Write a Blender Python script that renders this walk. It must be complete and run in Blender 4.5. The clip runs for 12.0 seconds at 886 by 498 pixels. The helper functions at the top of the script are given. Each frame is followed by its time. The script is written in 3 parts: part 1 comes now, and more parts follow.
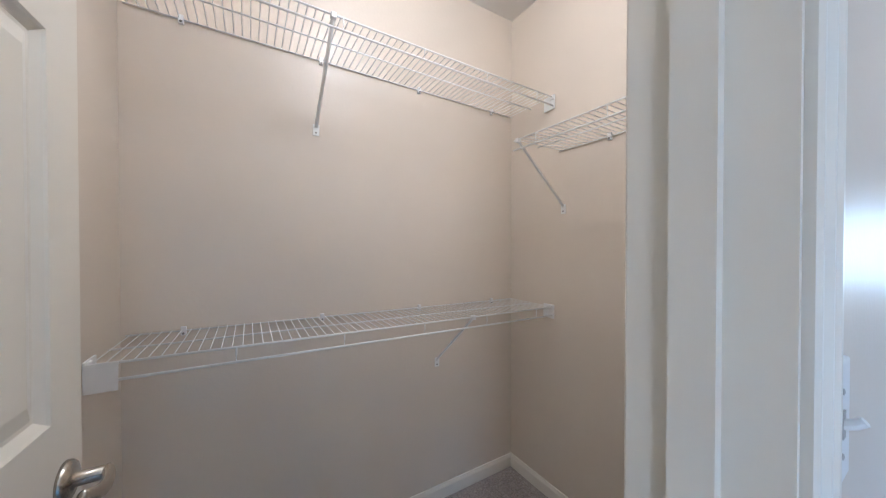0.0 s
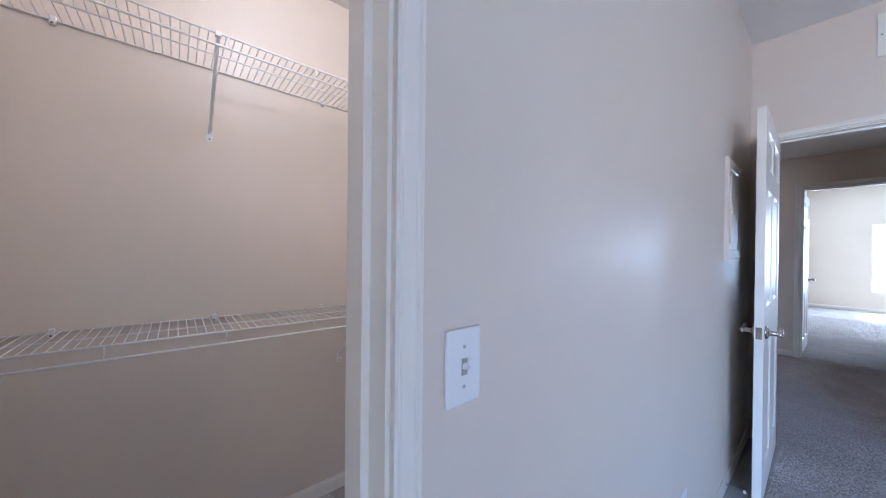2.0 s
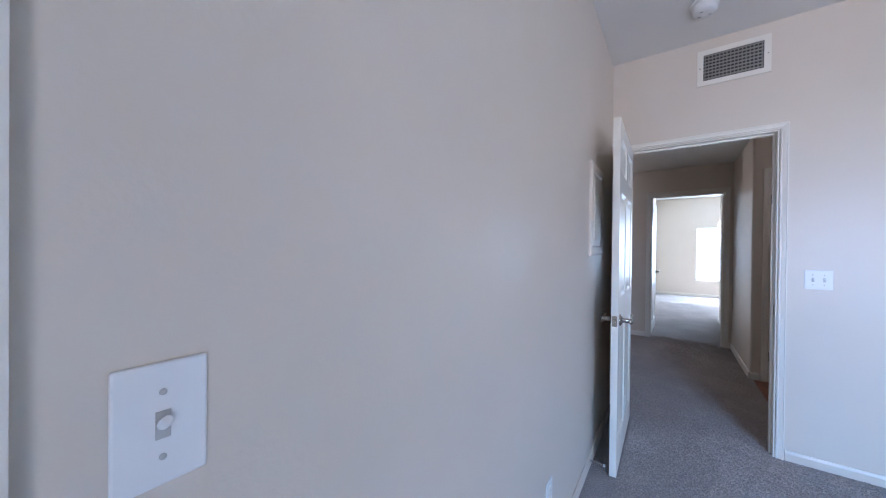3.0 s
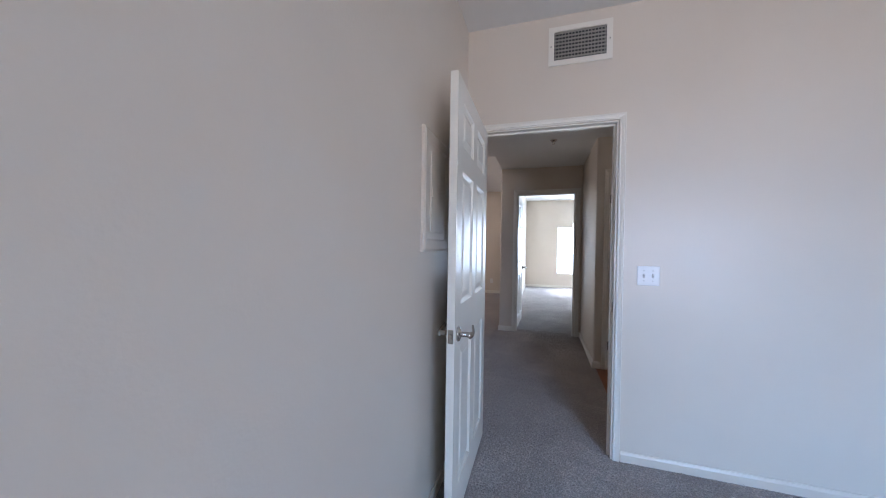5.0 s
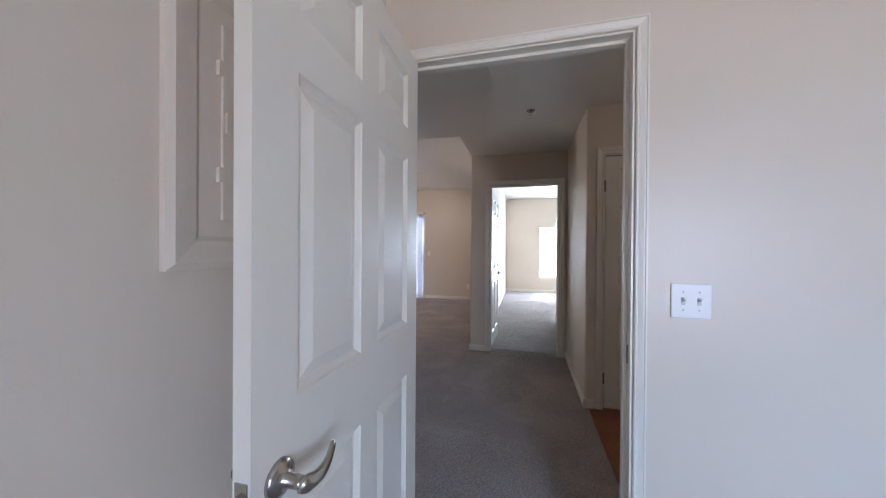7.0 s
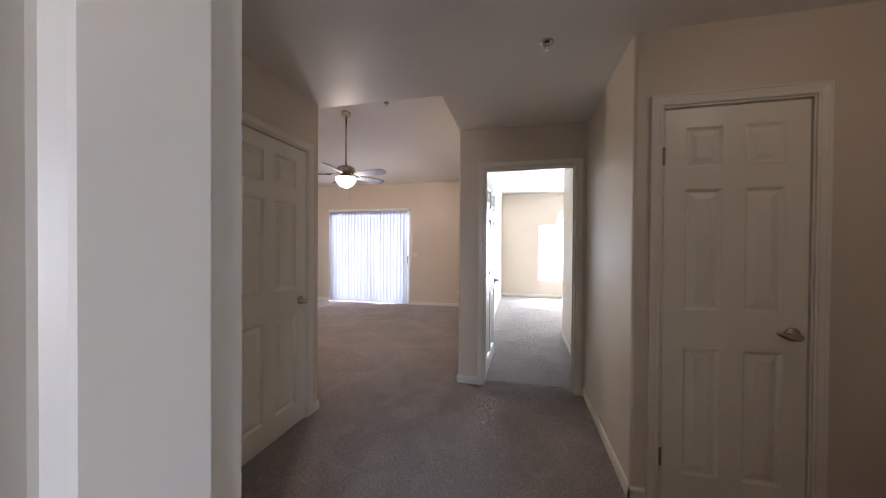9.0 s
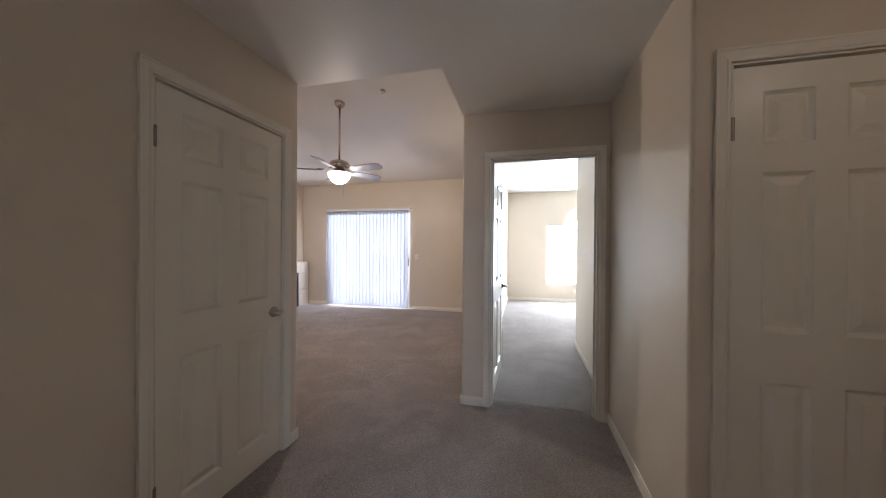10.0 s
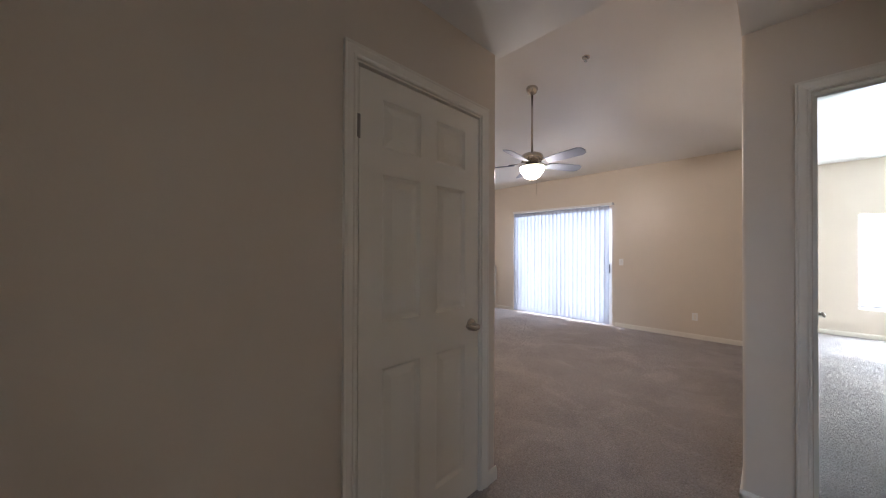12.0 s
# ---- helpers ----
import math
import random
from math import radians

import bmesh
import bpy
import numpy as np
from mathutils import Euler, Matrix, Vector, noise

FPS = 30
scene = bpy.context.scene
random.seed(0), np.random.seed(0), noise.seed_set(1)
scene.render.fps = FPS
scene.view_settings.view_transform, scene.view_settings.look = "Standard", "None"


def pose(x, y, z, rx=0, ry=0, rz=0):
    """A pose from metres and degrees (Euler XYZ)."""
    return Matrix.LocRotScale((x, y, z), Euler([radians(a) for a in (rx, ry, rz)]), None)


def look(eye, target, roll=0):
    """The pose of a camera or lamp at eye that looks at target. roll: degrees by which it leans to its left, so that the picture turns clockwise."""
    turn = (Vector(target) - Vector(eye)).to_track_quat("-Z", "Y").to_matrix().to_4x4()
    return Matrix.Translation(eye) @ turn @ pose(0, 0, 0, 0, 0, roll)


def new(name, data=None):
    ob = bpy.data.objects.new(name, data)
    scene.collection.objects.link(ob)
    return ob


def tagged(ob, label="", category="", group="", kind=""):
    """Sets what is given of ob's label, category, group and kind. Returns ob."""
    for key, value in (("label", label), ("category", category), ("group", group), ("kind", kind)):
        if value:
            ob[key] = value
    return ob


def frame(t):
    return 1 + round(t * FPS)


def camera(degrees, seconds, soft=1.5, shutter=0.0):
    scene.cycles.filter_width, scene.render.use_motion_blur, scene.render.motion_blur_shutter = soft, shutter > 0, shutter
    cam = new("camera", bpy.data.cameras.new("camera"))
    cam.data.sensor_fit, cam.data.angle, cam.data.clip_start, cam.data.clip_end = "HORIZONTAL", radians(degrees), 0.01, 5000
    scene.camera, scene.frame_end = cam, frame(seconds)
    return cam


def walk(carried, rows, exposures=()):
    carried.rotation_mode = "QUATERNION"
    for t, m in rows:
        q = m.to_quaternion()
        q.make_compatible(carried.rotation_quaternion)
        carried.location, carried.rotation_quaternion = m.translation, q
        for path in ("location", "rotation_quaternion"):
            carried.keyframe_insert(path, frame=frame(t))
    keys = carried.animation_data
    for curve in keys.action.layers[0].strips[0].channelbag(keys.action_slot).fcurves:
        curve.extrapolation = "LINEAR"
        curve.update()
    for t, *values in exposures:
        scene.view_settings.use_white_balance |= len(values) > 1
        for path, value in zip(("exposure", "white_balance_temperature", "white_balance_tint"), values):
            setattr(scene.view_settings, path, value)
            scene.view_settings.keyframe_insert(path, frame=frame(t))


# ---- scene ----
cam = camera(108.3, 12.0, soft=1.1)
PATH = [
    (0, (0.066, -3.212, 1.289), (-1.645, -2.176, 1.268), 0.0),
    (0.5, (0.144, -3.189, 1.303), (-1.57, -2.16, 1.272), -0.1),
    (1, (0.224, -3.155, 1.308), (-1.484, -2.115, 1.269), -0.5),
    (1.5, (0.297, -3.134, 1.302), (-1.341, -1.987, 1.295), 0.6),
    (2, (0.353, -3.079, 1.303), (-1.185, -1.801, 1.293), 0.6),
    (2.5, (0.376, -2.975, 1.295), (-0.993, -1.517, 1.287), 0.6),
    (3, (0.386, -2.838, 1.291), (-0.774, -1.209, 1.279), 0.6),
    (3.5, (0.411, -2.705, 1.288), (-0.544, -0.948, 1.271), 0.6),
    (5.5, (0.534, -1.924, 1.28), (-0.005, 0.003, 1.26), 0.7),
    (6, (0.563, -1.701, 1.292), (0.054, 0.233, 1.279), 0.4),
    (6.5, (0.572, -1.474, 1.287), (0.076, 0.464, 1.274), 0.5),
    (7, (0.567, -1.233, 1.292), (0.07, 0.704, 1.281), 0.4),
    (7.2, (0.571, -1.151, 1.303), (0.064, 0.783, 1.257), 0.6),
    (9, (0.467, -0.288, 1.325), (0.005, 1.658, 1.306), 0.4),
    (9.5, (0.439, -0.074, 1.331), (-0.02, 1.872, 1.314), 0.3),
    (10, (0.402, 0.095, 1.326), (-0.084, 2.035, 1.316), 0.4),
    (10.5, (0.321, 0.244, 1.318), (-0.262, 2.157, 1.312), 0.3),
    (11, (0.216, 0.358, 1.316), (-0.603, 2.183, 1.314), 0.3),
    (11.5, (0.101, 0.445, 1.324), (-0.999, 2.115, 1.324), 0.4),
    (12, (0.001, 0.482, 1.306), (-1.428, 1.882, 1.319), 0.2),
]
walk(cam, [(t, look(eye, target, roll)) for t, eye, target, roll in PATH],
     [(0, 0.5, 5350, 12), (1, 0.38, 5250, 14), (2.0, 0.25, 5300, 20), (3.5, 0.0, 5550, 20), (5.5, -0.1, 5900, 19), (7, 0.0, 6100, 20), (9, 0.25, 6550, 22), (10, 0.3, 6500, 19), (12, 0.28, 6250, 17)])

# ---- world, sun, lamps ----
SUN_EL, SUN_AZ = radians(47), radians(12)
world = bpy.data.worlds.new("world")
scene.world = world
world.use_nodes = True
wn = world.node_tree.nodes
sky = wn.new("ShaderNodeTexSky")
sky.sky_type, sky.sun_disc, sky.sun_elevation, sky.sun_rotation = "NISHITA", False, SUN_EL, SUN_AZ
wn["Background"].inputs["Strength"].default_value = 0.12
world.node_tree.links.new(sky.outputs["Color"], wn["Background"].inputs["Color"])


def lamp(name, kind, m, energy, color, size=None, size_y=None, spread=None):
    data = bpy.data.lights.new(name, kind)
    data.energy, data.color = energy, color
    if kind == "AREA":
        data.shape, data.size, data.size_y = "RECTANGLE", size, size_y
        if spread:
            data.spread = radians(spread)
    elif kind == "SUN":
        data.angle = size
    else:
        data.shadow_soft_size = size
    ob = new(name, data)
    ob.matrix_world = m
    return ob


sun_way = Vector((math.sin(SUN_AZ) * math.cos(SUN_EL), math.cos(SUN_AZ) * math.cos(SUN_EL), math.sin(SUN_EL)))
lamp("sun", "SUN", look(sun_way * 20, (0, 0, 0)), 4.0, (1.0, 0.95, 0.88), radians(0.5))
# sky light in the window openings
lamp("bedroom_sky_light", "AREA", look((2.6, -4.36, 1.35), (2.3, -2.0, -1.0)), 72, (0.22, 0.56, 1.0), 1.7, 1.4, 110)
# daylight thrown up through the window by the sunlit ground outside
lamp("bedroom_ground_light", "AREA", look((2.6, -4.36, 1.2), (1.0, -0.4, 2.1)), 25, (1.0, 0.95, 0.91), 1.7, 1.4, 110)
lamp("slider_light", "AREA", look((-2.93, 6.66, 1.05), (-2.9, 4.0, 0.7)), 140, (0.70, 0.83, 1.0), 1.9, 2.0)
lamp("far_room_window_light", "AREA", look((1.84, 8.66, 1.4), (1.6, 6.0, 1.0)), 215, (0.66, 0.85, 1.0), 1.75, 1.9)
# lamp of the closet, on its ceiling
lamp("closet_bulb", "POINT", pose(-0.48, -2.75, 2.5), 13.5, (1.0, 0.95, 0.88), 0.07)
# unseen fill lamp added on the entry ceiling, round the corner, to brighten the hall
lamp("entry_fill_light", "POINT", pose(1.75, 0.70, 2.27), 1.3, (1.0, 0.86, 0.70), 0.06)
lamp("fan_bulb", "POINT", pose(-1.92, 3.8, 2.22), 50, (1.0, 0.88, 0.74), 0.05)


# ---- materials ----
def material(name, color, rough=0.5, metal=0.0, var=0.06, scale=3.0, bump=0.0, bump_scale=200.0, fine=0.0, spec=0.5, bdist=0.002, brushed=0.0, sheen=0.0):
    m = bpy.data.materials.new(name)
    m.use_nodes = True
    n, l = m.node_tree.nodes, m.node_tree.links
    b = n["Principled BSDF"]
    b.inputs["Roughness"].default_value, b.inputs["Metallic"].default_value = rough, metal
    b.inputs["Specular IOR Level"].default_value = spec
    b.inputs["Sheen Weight"].default_value, b.inputs["Sheen Roughness"].default_value = sheen, 0.45
    co = n.new("ShaderNodeTexCoord")
    n1 = n.new("ShaderNodeTexNoise")
    n1.inputs["Scale"].default_value, n1.inputs["Detail"].default_value = scale, 5
    l.new(co.outputs["Object"], n1.inputs["Vector"])
    ramp = n.new("ShaderNodeValToRGB")
    c = Vector(color)
    ramp.color_ramp.elements[0].position, ramp.color_ramp.elements[1].position = 0.3, 0.7
    ramp.color_ramp.elements[0].color = (*(c * (1 - var)), 1)
    ramp.color_ramp.elements[1].color = (*(c * (1 + var)), 1)
    l.new(n1.outputs["Fac"], ramp.inputs["Fac"])
    out = ramp.outputs["Color"]
    n2 = n.new("ShaderNodeTexNoise")
    n2.inputs["Scale"].default_value, n2.inputs["Detail"].default_value = bump_scale, 3
    l.new(co.outputs["Object"], n2.inputs["Vector"])
    if fine:
        mr = n.new("ShaderNodeMapRange")
        mr.inputs["From Min"].default_value, mr.inputs["From Max"].default_value = 0.3, 0.7
        mr.inputs["To Min"].default_value, mr.inputs["To Max"].default_value = 1 - fine, 1 + fine
        l.new(n2.outputs["Fac"], mr.inputs["Value"])
        mix = n.new("ShaderNodeVectorMath")
        mix.operation = "SCALE"
        l.new(out, mix.inputs[0])
        l.new(mr.outputs["Result"], mix.inputs["Scale"])
        out = mix.outputs["Vector"]
    if brushed:
        n3 = n.new("ShaderNodeTexNoise")
        n3.inputs["Scale"].default_value, n3.inputs["Detail"].default_value, n3.inputs["Distortion"].default_value = 2.4, 2, 1.2
        l.new(co.outputs["Object"], n3.inputs["Vector"])
        mb = n.new("ShaderNodeMapRange")
        mb.inputs["From Min"].default_value, mb.inputs["From Max"].default_value = 0.50, 0.58
        mb.inputs["To Min"].default_value, mb.inputs["To Max"].default_value = 1 - brushed / 3, 1 + brushed
        l.new(n3.outputs["Fac"], mb.inputs["Value"])
        sc = n.new("ShaderNodeVectorMath")
        sc.operation = "SCALE"
        l.new(out, sc.inputs[0])
        l.new(mb.outputs["Result"], sc.inputs["Scale"])
        out = sc.outputs["Vector"]
    l.new(out, b.inputs["Base Color"])
    if bump:
        bp = n.new("ShaderNodeBump")
        bp.inputs["Strength"].default_value, bp.inputs["Distance"].default_value = bump, bdist
        l.new(n2.outputs["Fac"], bp.inputs["Height"])
        l.new(bp.outputs["Normal"], b.inputs["Normal"])
    return m


M_WALL = material("wall_paint", (0.69, 0.605, 0.505), 0.38, var=0.03, scale=1.3, bump=0.13, bump_scale=95, bdist=0.003)
M_CEIL = material("ceiling_paint", (0.77, 0.745, 0.70), 0.42, var=0.025, scale=1.1, bump=0.18, bump_scale=80, bdist=0.003)
M_TRIM = material("trim_paint", (0.80, 0.75, 0.66), 0.34, var=0.02, scale=2.0, bump=0.05, bump_scale=60)
M_DOOR = material("door_paint", (0.80, 0.755, 0.66), 0.30, var=0.02, scale=2.0, bump=0.10, bump_scale=55)
M_PLASTIC = material("white_plastic", (0.8, 0.79, 0.77), 0.35, var=0.01)
M_WIRE = material("vinyl_coated_wire", (0.80, 0.79, 0.76), 0.3, var=0.02, scale=12)
M_NICKEL = material("satin_nickel", (0.50, 0.46, 0.41), 0.26, 1.0, var=0.05, scale=20)
M_HINGE = material("brushed_steel", (0.27, 0.25, 0.23), 0.35, 1.0, var=0.08, scale=30)
M_DARK = material("dark_metal", (0.03, 0.03, 0.03), 0.5, 0.0, var=0.2, scale=9)
M_SLOT = material("screw_slot", (0.5, 0.48, 0.45), 0.5, 0.4)
M_CARPET = material("carpet", (0.36, 0.318, 0.295), 0.95, var=0.08, scale=1.8, bump=1.0, bump_scale=115, fine=0.32, spec=0.1, bdist=0.02, brushed=0.08, sheen=0.18)
M_TUFT = material("carpet_pile", (0.425, 0.372, 0.342), 0.95, var=0.10, scale=1.8, bump_scale=100, fine=0.32, spec=0.1, brushed=0.08, sheen=0.18)
M_WOOD = material("wood_floor", (0.22, 0.075, 0.03), 0.3, var=0.3, scale=6, bump=0.1, bump_scale=40, fine=0.2)
M_TILE = material("hearth_tile", (0.50, 0.43, 0.35), 0.3, var=0.06, scale=5)
M_BLADE = material("fan_blade", (0.17, 0.185, 0.235), 0.4, var=0.06, scale=8)
M_CONCRETE = material("patio_concrete", (0.42, 0.40, 0.37), 0.85, var=0.1, scale=2, bump=0.3, bump_scale=40)
M_STUCCO = material("stucco", (0.50, 0.42, 0.33), 0.9, var=0.08, scale=2, bump=0.5, bump_scale=60)
M_VINYL = material("window_vinyl", (0.74, 0.72, 0.68), 0.35, var=0.02)


def glass(name):
    m = bpy.data.materials.new(name)
    m.use_nodes = True
    b = m.node_tree.nodes["Principled BSDF"]
    b.inputs["Base Color"].default_value = (0.96, 0.98, 0.97, 1)
    b.inputs["Roughness"].default_value, b.inputs["IOR"].default_value = 0.0, 1.45
    b.inputs["Transmission Weight"].default_value = 1.0
    return m


M_GLASS = glass("window_glass")


def translucent(name, color, glow=0.0, through_part=0.5):
    m = bpy.data.materials.new(name)
    m.use_nodes = True
    n, l = m.node_tree.nodes, m.node_tree.links
    b = n["Principled BSDF"]
    b.inputs["Base Color"].default_value = (*color, 1)
    b.inputs["Roughness"].default_value = 0.5
    if glow:
        b.inputs["Emission Color"].default_value = (1.0, 0.93, 0.82, 1)
        b.inputs["Emission Strength"].default_value = glow
    t = n.new("ShaderNodeBsdfTranslucent")
    t.inputs["Color"].default_value = (*color, 1)
    mix = n.new("ShaderNodeMixShader")
    mix.inputs["Fac"].default_value = through_part
    l.new(b.outputs["BSDF"], mix.inputs[1])
    l.new(t.outputs["BSDF"], mix.inputs[2])
    l.new(mix.outputs["Shader"], n["Material Output"].inputs["Surface"])
    return m


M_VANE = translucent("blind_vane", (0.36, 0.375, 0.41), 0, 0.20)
M_DOME = translucent("frosted_dome_glass", (0.9, 0.87, 0.8), 0.8, 0.3)
M_SHADE = translucent("lamp_shade_glass", (0.9, 0.88, 0.84), 6.0, 0.3)


# ---- mesh helpers ----
def mesh_object(name, bm, mat, parent=None, label="", smooth=False):
    me = bpy.data.meshes.new(name)
    bmesh.ops.recalc_face_normals(bm, faces=bm.faces)
    if smooth:
        for f in bm.faces:
            f.smooth = True
    bm.to_mesh(me)
    bm.free()
    me.materials.append(mat)
    ob = new(name, me)
    if parent:
        ob.parent = parent
    if label:
        ob["label"] = label
    return ob


def part(name, bm, mat, parent, label="", smooth=False):
    return mesh_object(name, bm, mat, parent, label, smooth)


def thing(name, m=None, label="", category="", group="", kind=""):
    ob = new(name)
    ob.empty_display_size = 0.1
    ob.matrix_world = m or Matrix.Identity(4)
    return tagged(ob, label, category, group, kind)


def box(bm, x0, x1, y0, y1, z0, z1, bevel=0.0):
    r = bmesh.ops.create_cube(bm, size=1)
    m = Matrix.Translation(((x0 + x1) / 2, (y0 + y1) / 2, (z0 + z1) / 2)) @ Matrix.Diagonal((abs(x1 - x0), abs(y1 - y0), abs(z1 - z0), 1))
    bmesh.ops.transform(bm, matrix=m, verts=r["verts"])
    if bevel:
        edges = list({e for v in r["verts"] for e in v.link_edges})
        bmesh.ops.bevel(bm, geom=edges, offset=bevel, segments=2, affect="EDGES", profile=0.5)
    return bm


def boxes(*rows, bevel=0.0):
    bm = bmesh.new()
    for r in rows:
        box(bm, *r, bevel=bevel)
    return bm


def tube(bm, points, radius, sides=8, flat=1.0):
    """A round bar along points; flat squeezes it upright; radius may be one number or one a point."""
    pts = [Vector(p) for p in points]
    rad = radius if isinstance(radius, (list, tuple)) else [radius] * len(pts)
    rings = []
    for i, p in enumerate(pts):
        way = (pts[min(i + 1, len(pts) - 1)] - pts[max(i - 1, 0)]).normalized()
        side = way.cross(Vector((0, 0, 1)))
        side = side.normalized() if side.length > 1e-3 else Vector((1, 0, 0))
        up = side.cross(way).normalized()
        rings.append([bm.verts.new(p + (side * math.cos(a) + up * math.sin(a) * flat) * rad[i])
                      for a in (2 * math.pi * k / sides for k in range(sides))])
    for a, b in zip(rings, rings[1:]):
        for k in range(sides):
            bm.faces.new((a[k], a[(k + 1) % sides], b[(k + 1) % sides], b[k]))
    bm.faces.new(rings[0])
    bm.faces.new(rings[-1])
    return bm


def lathe(bm, profile, m=None, sides=24):
    """Rings of (radius, height) round the local z."""
    m = m or Matrix.Identity(4)
    rings = []
    for r, z in profile:
        rings.append([bm.verts.new(m @ Vector((max(r, 1e-4) * math.cos(a), max(r, 1e-4) * math.sin(a), z)))
                      for a in (2 * math.pi * k / sides for k in range(sides))])
    for a, b in zip(rings, rings[1:]):
        for k in range(sides):
            bm.faces.new((a[k], a[(k + 1) % sides], b[(k + 1) % sides], b[k]))
    bm.faces.new(rings[0])
    bm.faces.new(rings[-1])
    return bm


def wall(name, axis, p0, p1, u0, u1, top, openings=(), mat=None, label="", z0=0.0, rounded=()):
    """A wall of thickness p0..p1 across axis, from u0 to u1 along it, with openings (u0, u1, z0, z1)."""
    cuts = sorted({u0, u1, *(c for o in openings for c in o[:2])})
    bm = bmesh.new()
    for a, b in zip(cuts, cuts[1:]):
        holes = sorted((o[2], o[3]) for o in openings if o[0] <= a + 1e-6 and o[1] >= b - 1e-6)
        spans, z = [], z0
        for h0, h1 in holes:
            if h0 > z + 1e-6:
                spans.append((z, h0))
            z = h1
        spans.append((z, top))
        for s0, s1 in spans:
            if axis == "x":
                box(bm, p0, p1, a, b, s0, s1)
            else:
                box(bm, a, b, p0, p1, s0, s1)
    bmesh.ops.remove_doubles(bm, verts=bm.verts, dist=1e-5)
    inner = [f for f in bm.faces if all(len(e.link_faces) > 2 for e in f.edges)]
    if inner:
        bmesh.ops.delete(bm, geom=inner, context="FACES")
    for cx, cy in rounded:
        edges = [e for e in bm.edges if all(abs(v.co.x - cx) < 1e-4 and abs(v.co.y - cy) < 1e-4 for v in e.verts)]
        bmesh.ops.bevel(bm, geom=edges, offset=0.018, segments=5, affect="EDGES", profile=0.5)
    return tagged(mesh_object(name, bm, mat or M_WALL), label or "warm off-white painted textured drywall wall", "wall", kind="structure")


# ---- structure ----
LEAF_TOP = 2.026
HALL_Z, ROOM_Z = 2.44, 2.73
SLOPE = 0.163


def vault(y):
    return 2.74 + SLOPE * (6.57 - y)


def slab(name, rows, mat, label, category, kind="structure"):
    return tagged(mesh_object(name, boxes(*rows), mat), label, category, kind=kind)


slab("floor", [(-5.2, 1.07, -4.5, 8.62, -0.1, 0), (1.07, 4.0, -4.5, 0.06, -0.1, 0), (1.07, 4.0, 1.63, 8.62, -0.1, 0)], M_CARPET, "grey-brown cut pile carpet over all rooms", "carpet")
wood = thing("floor_entry", label="reddish-brown wood plank floor beside the carpet", category="floor", kind="structure")

wall("wall_bedroom_west", "x", -0.115, 0, -4.42, 0, 2.95, [(-3.50, -2.875, 0, 2.04)])
wall("wall_bedroom_north", "y", 0, 0.09, -1.225, 4.0, 2.95, [(0.075, 0.925, 0, 2.04)])
wall("wall_bedroom_south", "y", -4.42, -4.3, -0.115, 4.0, 2.95, [(1.75, 3.45, 0.5, 2.05)])
wall("wall_bedroom_east", "x", 3.6, 3.72, -4.3, 0, 2.95)
wall("wall_closet_back", "x", -1.445, -1.33, -3.67, -1.785, 2.8)
wall("wall_closet_end", "y", -1.9, -1.785, -1.33, -0.115, 2.8)
wall("wall_closet_near", "y", -3.67, -3.563, -1.33, -0.115, 2.8)
slab("ceiling_closet", [(-1.445, -0.05, -3.67, -1.785, 2.59, 2.65)], M_CEIL, "white painted closet ceiling", "ceiling")
slab("ceiling_bedroom", [(-0.06, 3.72, -4.42, 0.06, ROOM_Z, 2.82)], M_CEIL, "white painted textured bedroom ceiling", "ceiling")
wall("wall_hall_west", "x", -1.225, -1.11, 0.09, 1.885, 2.6, [(1.105, 1.855, 0, 2.04)])
wall("wall_living_south", "y", 1.885, 2.0, -5.2, -1.11, 3.9, rounded=[(-1.11, 2.0)])
wall("wall_living_header", "y", 1.925, 2.03, -1.11, -0.1, 3.9, z0=2.443)
wall("wall_living_side_header", "x", -0.1, 0.015, 1.925, 2.77, 3.9, z0=2.443)
wall("wall_living_east", "x", -0.1, 0.015, 2.885, 6.57, 3.9)
wall("wall_living_north", "y", 6.57, 6.72, -5.2, 0.015, 3.2, [(-3.9, -1.95, 0, 2.07)])
wall("wall_living_west", "x", -4.75, -4.6, 2.0, 6.57, 3.9)
slab("ceiling_hall", [(-1.225, 2.5, 0.06, 2.028, HALL_Z, 2.52), (-0.098, 1.175, 2.028, 2.8, HALL_Z, 2.52)], M_CEIL, "white painted textured hall ceiling", "ceiling")
bm = bmesh.new()
vs = [bm.verts.new((x, y, vault(y) + d)) for d in (0, 0.08) for x, y in ((-4.75, 1.9), (0.015, 1.9), (0.015, 6.72), (-4.75, 6.72))]
for q in ((0, 1, 2, 3), (4, 5, 6, 7), (0, 1, 5, 4), (1, 2, 6, 5), (2, 3, 7, 6), (3, 0, 4, 7)):
    bm.faces.new([vs[i] for i in q])
tagged(mesh_object("ceiling_living", bm, M_CEIL), "white vaulted living room ceiling", "ceiling", kind="structure")
wall("wall_hall_east", "x", 1.045, 1.175, 1.57, 2.77, 2.6, rounded=[(1.045, 1.57)])
wall("wall_entry_north", "y", 1.57, 1.685, 1.175, 2.5, 2.6, [(1.18, 1.805, 0, 2.04)])
wall("wall_entry_east", "x", 2.4, 2.5, 0.09, 1.57, 2.6)
wall("wall_hall_north", "y", 2.77, 2.885, -0.1, 1.3, 2.95, [(0.145, 0.955, 0, 2.057)], rounded=[(-0.1, 2.77)])
arch = []
for k in range(24):
    a0, a1 = -0.45 + 0.9 * k / 24, -0.45 + 0.9 * (k + 1) / 24
    arch.append((1.84 + a0, 1.84 + a1, 1.90, 1.90 + math.sqrt(0.45 ** 2 - ((a0 + a1) / 2) ** 2)))
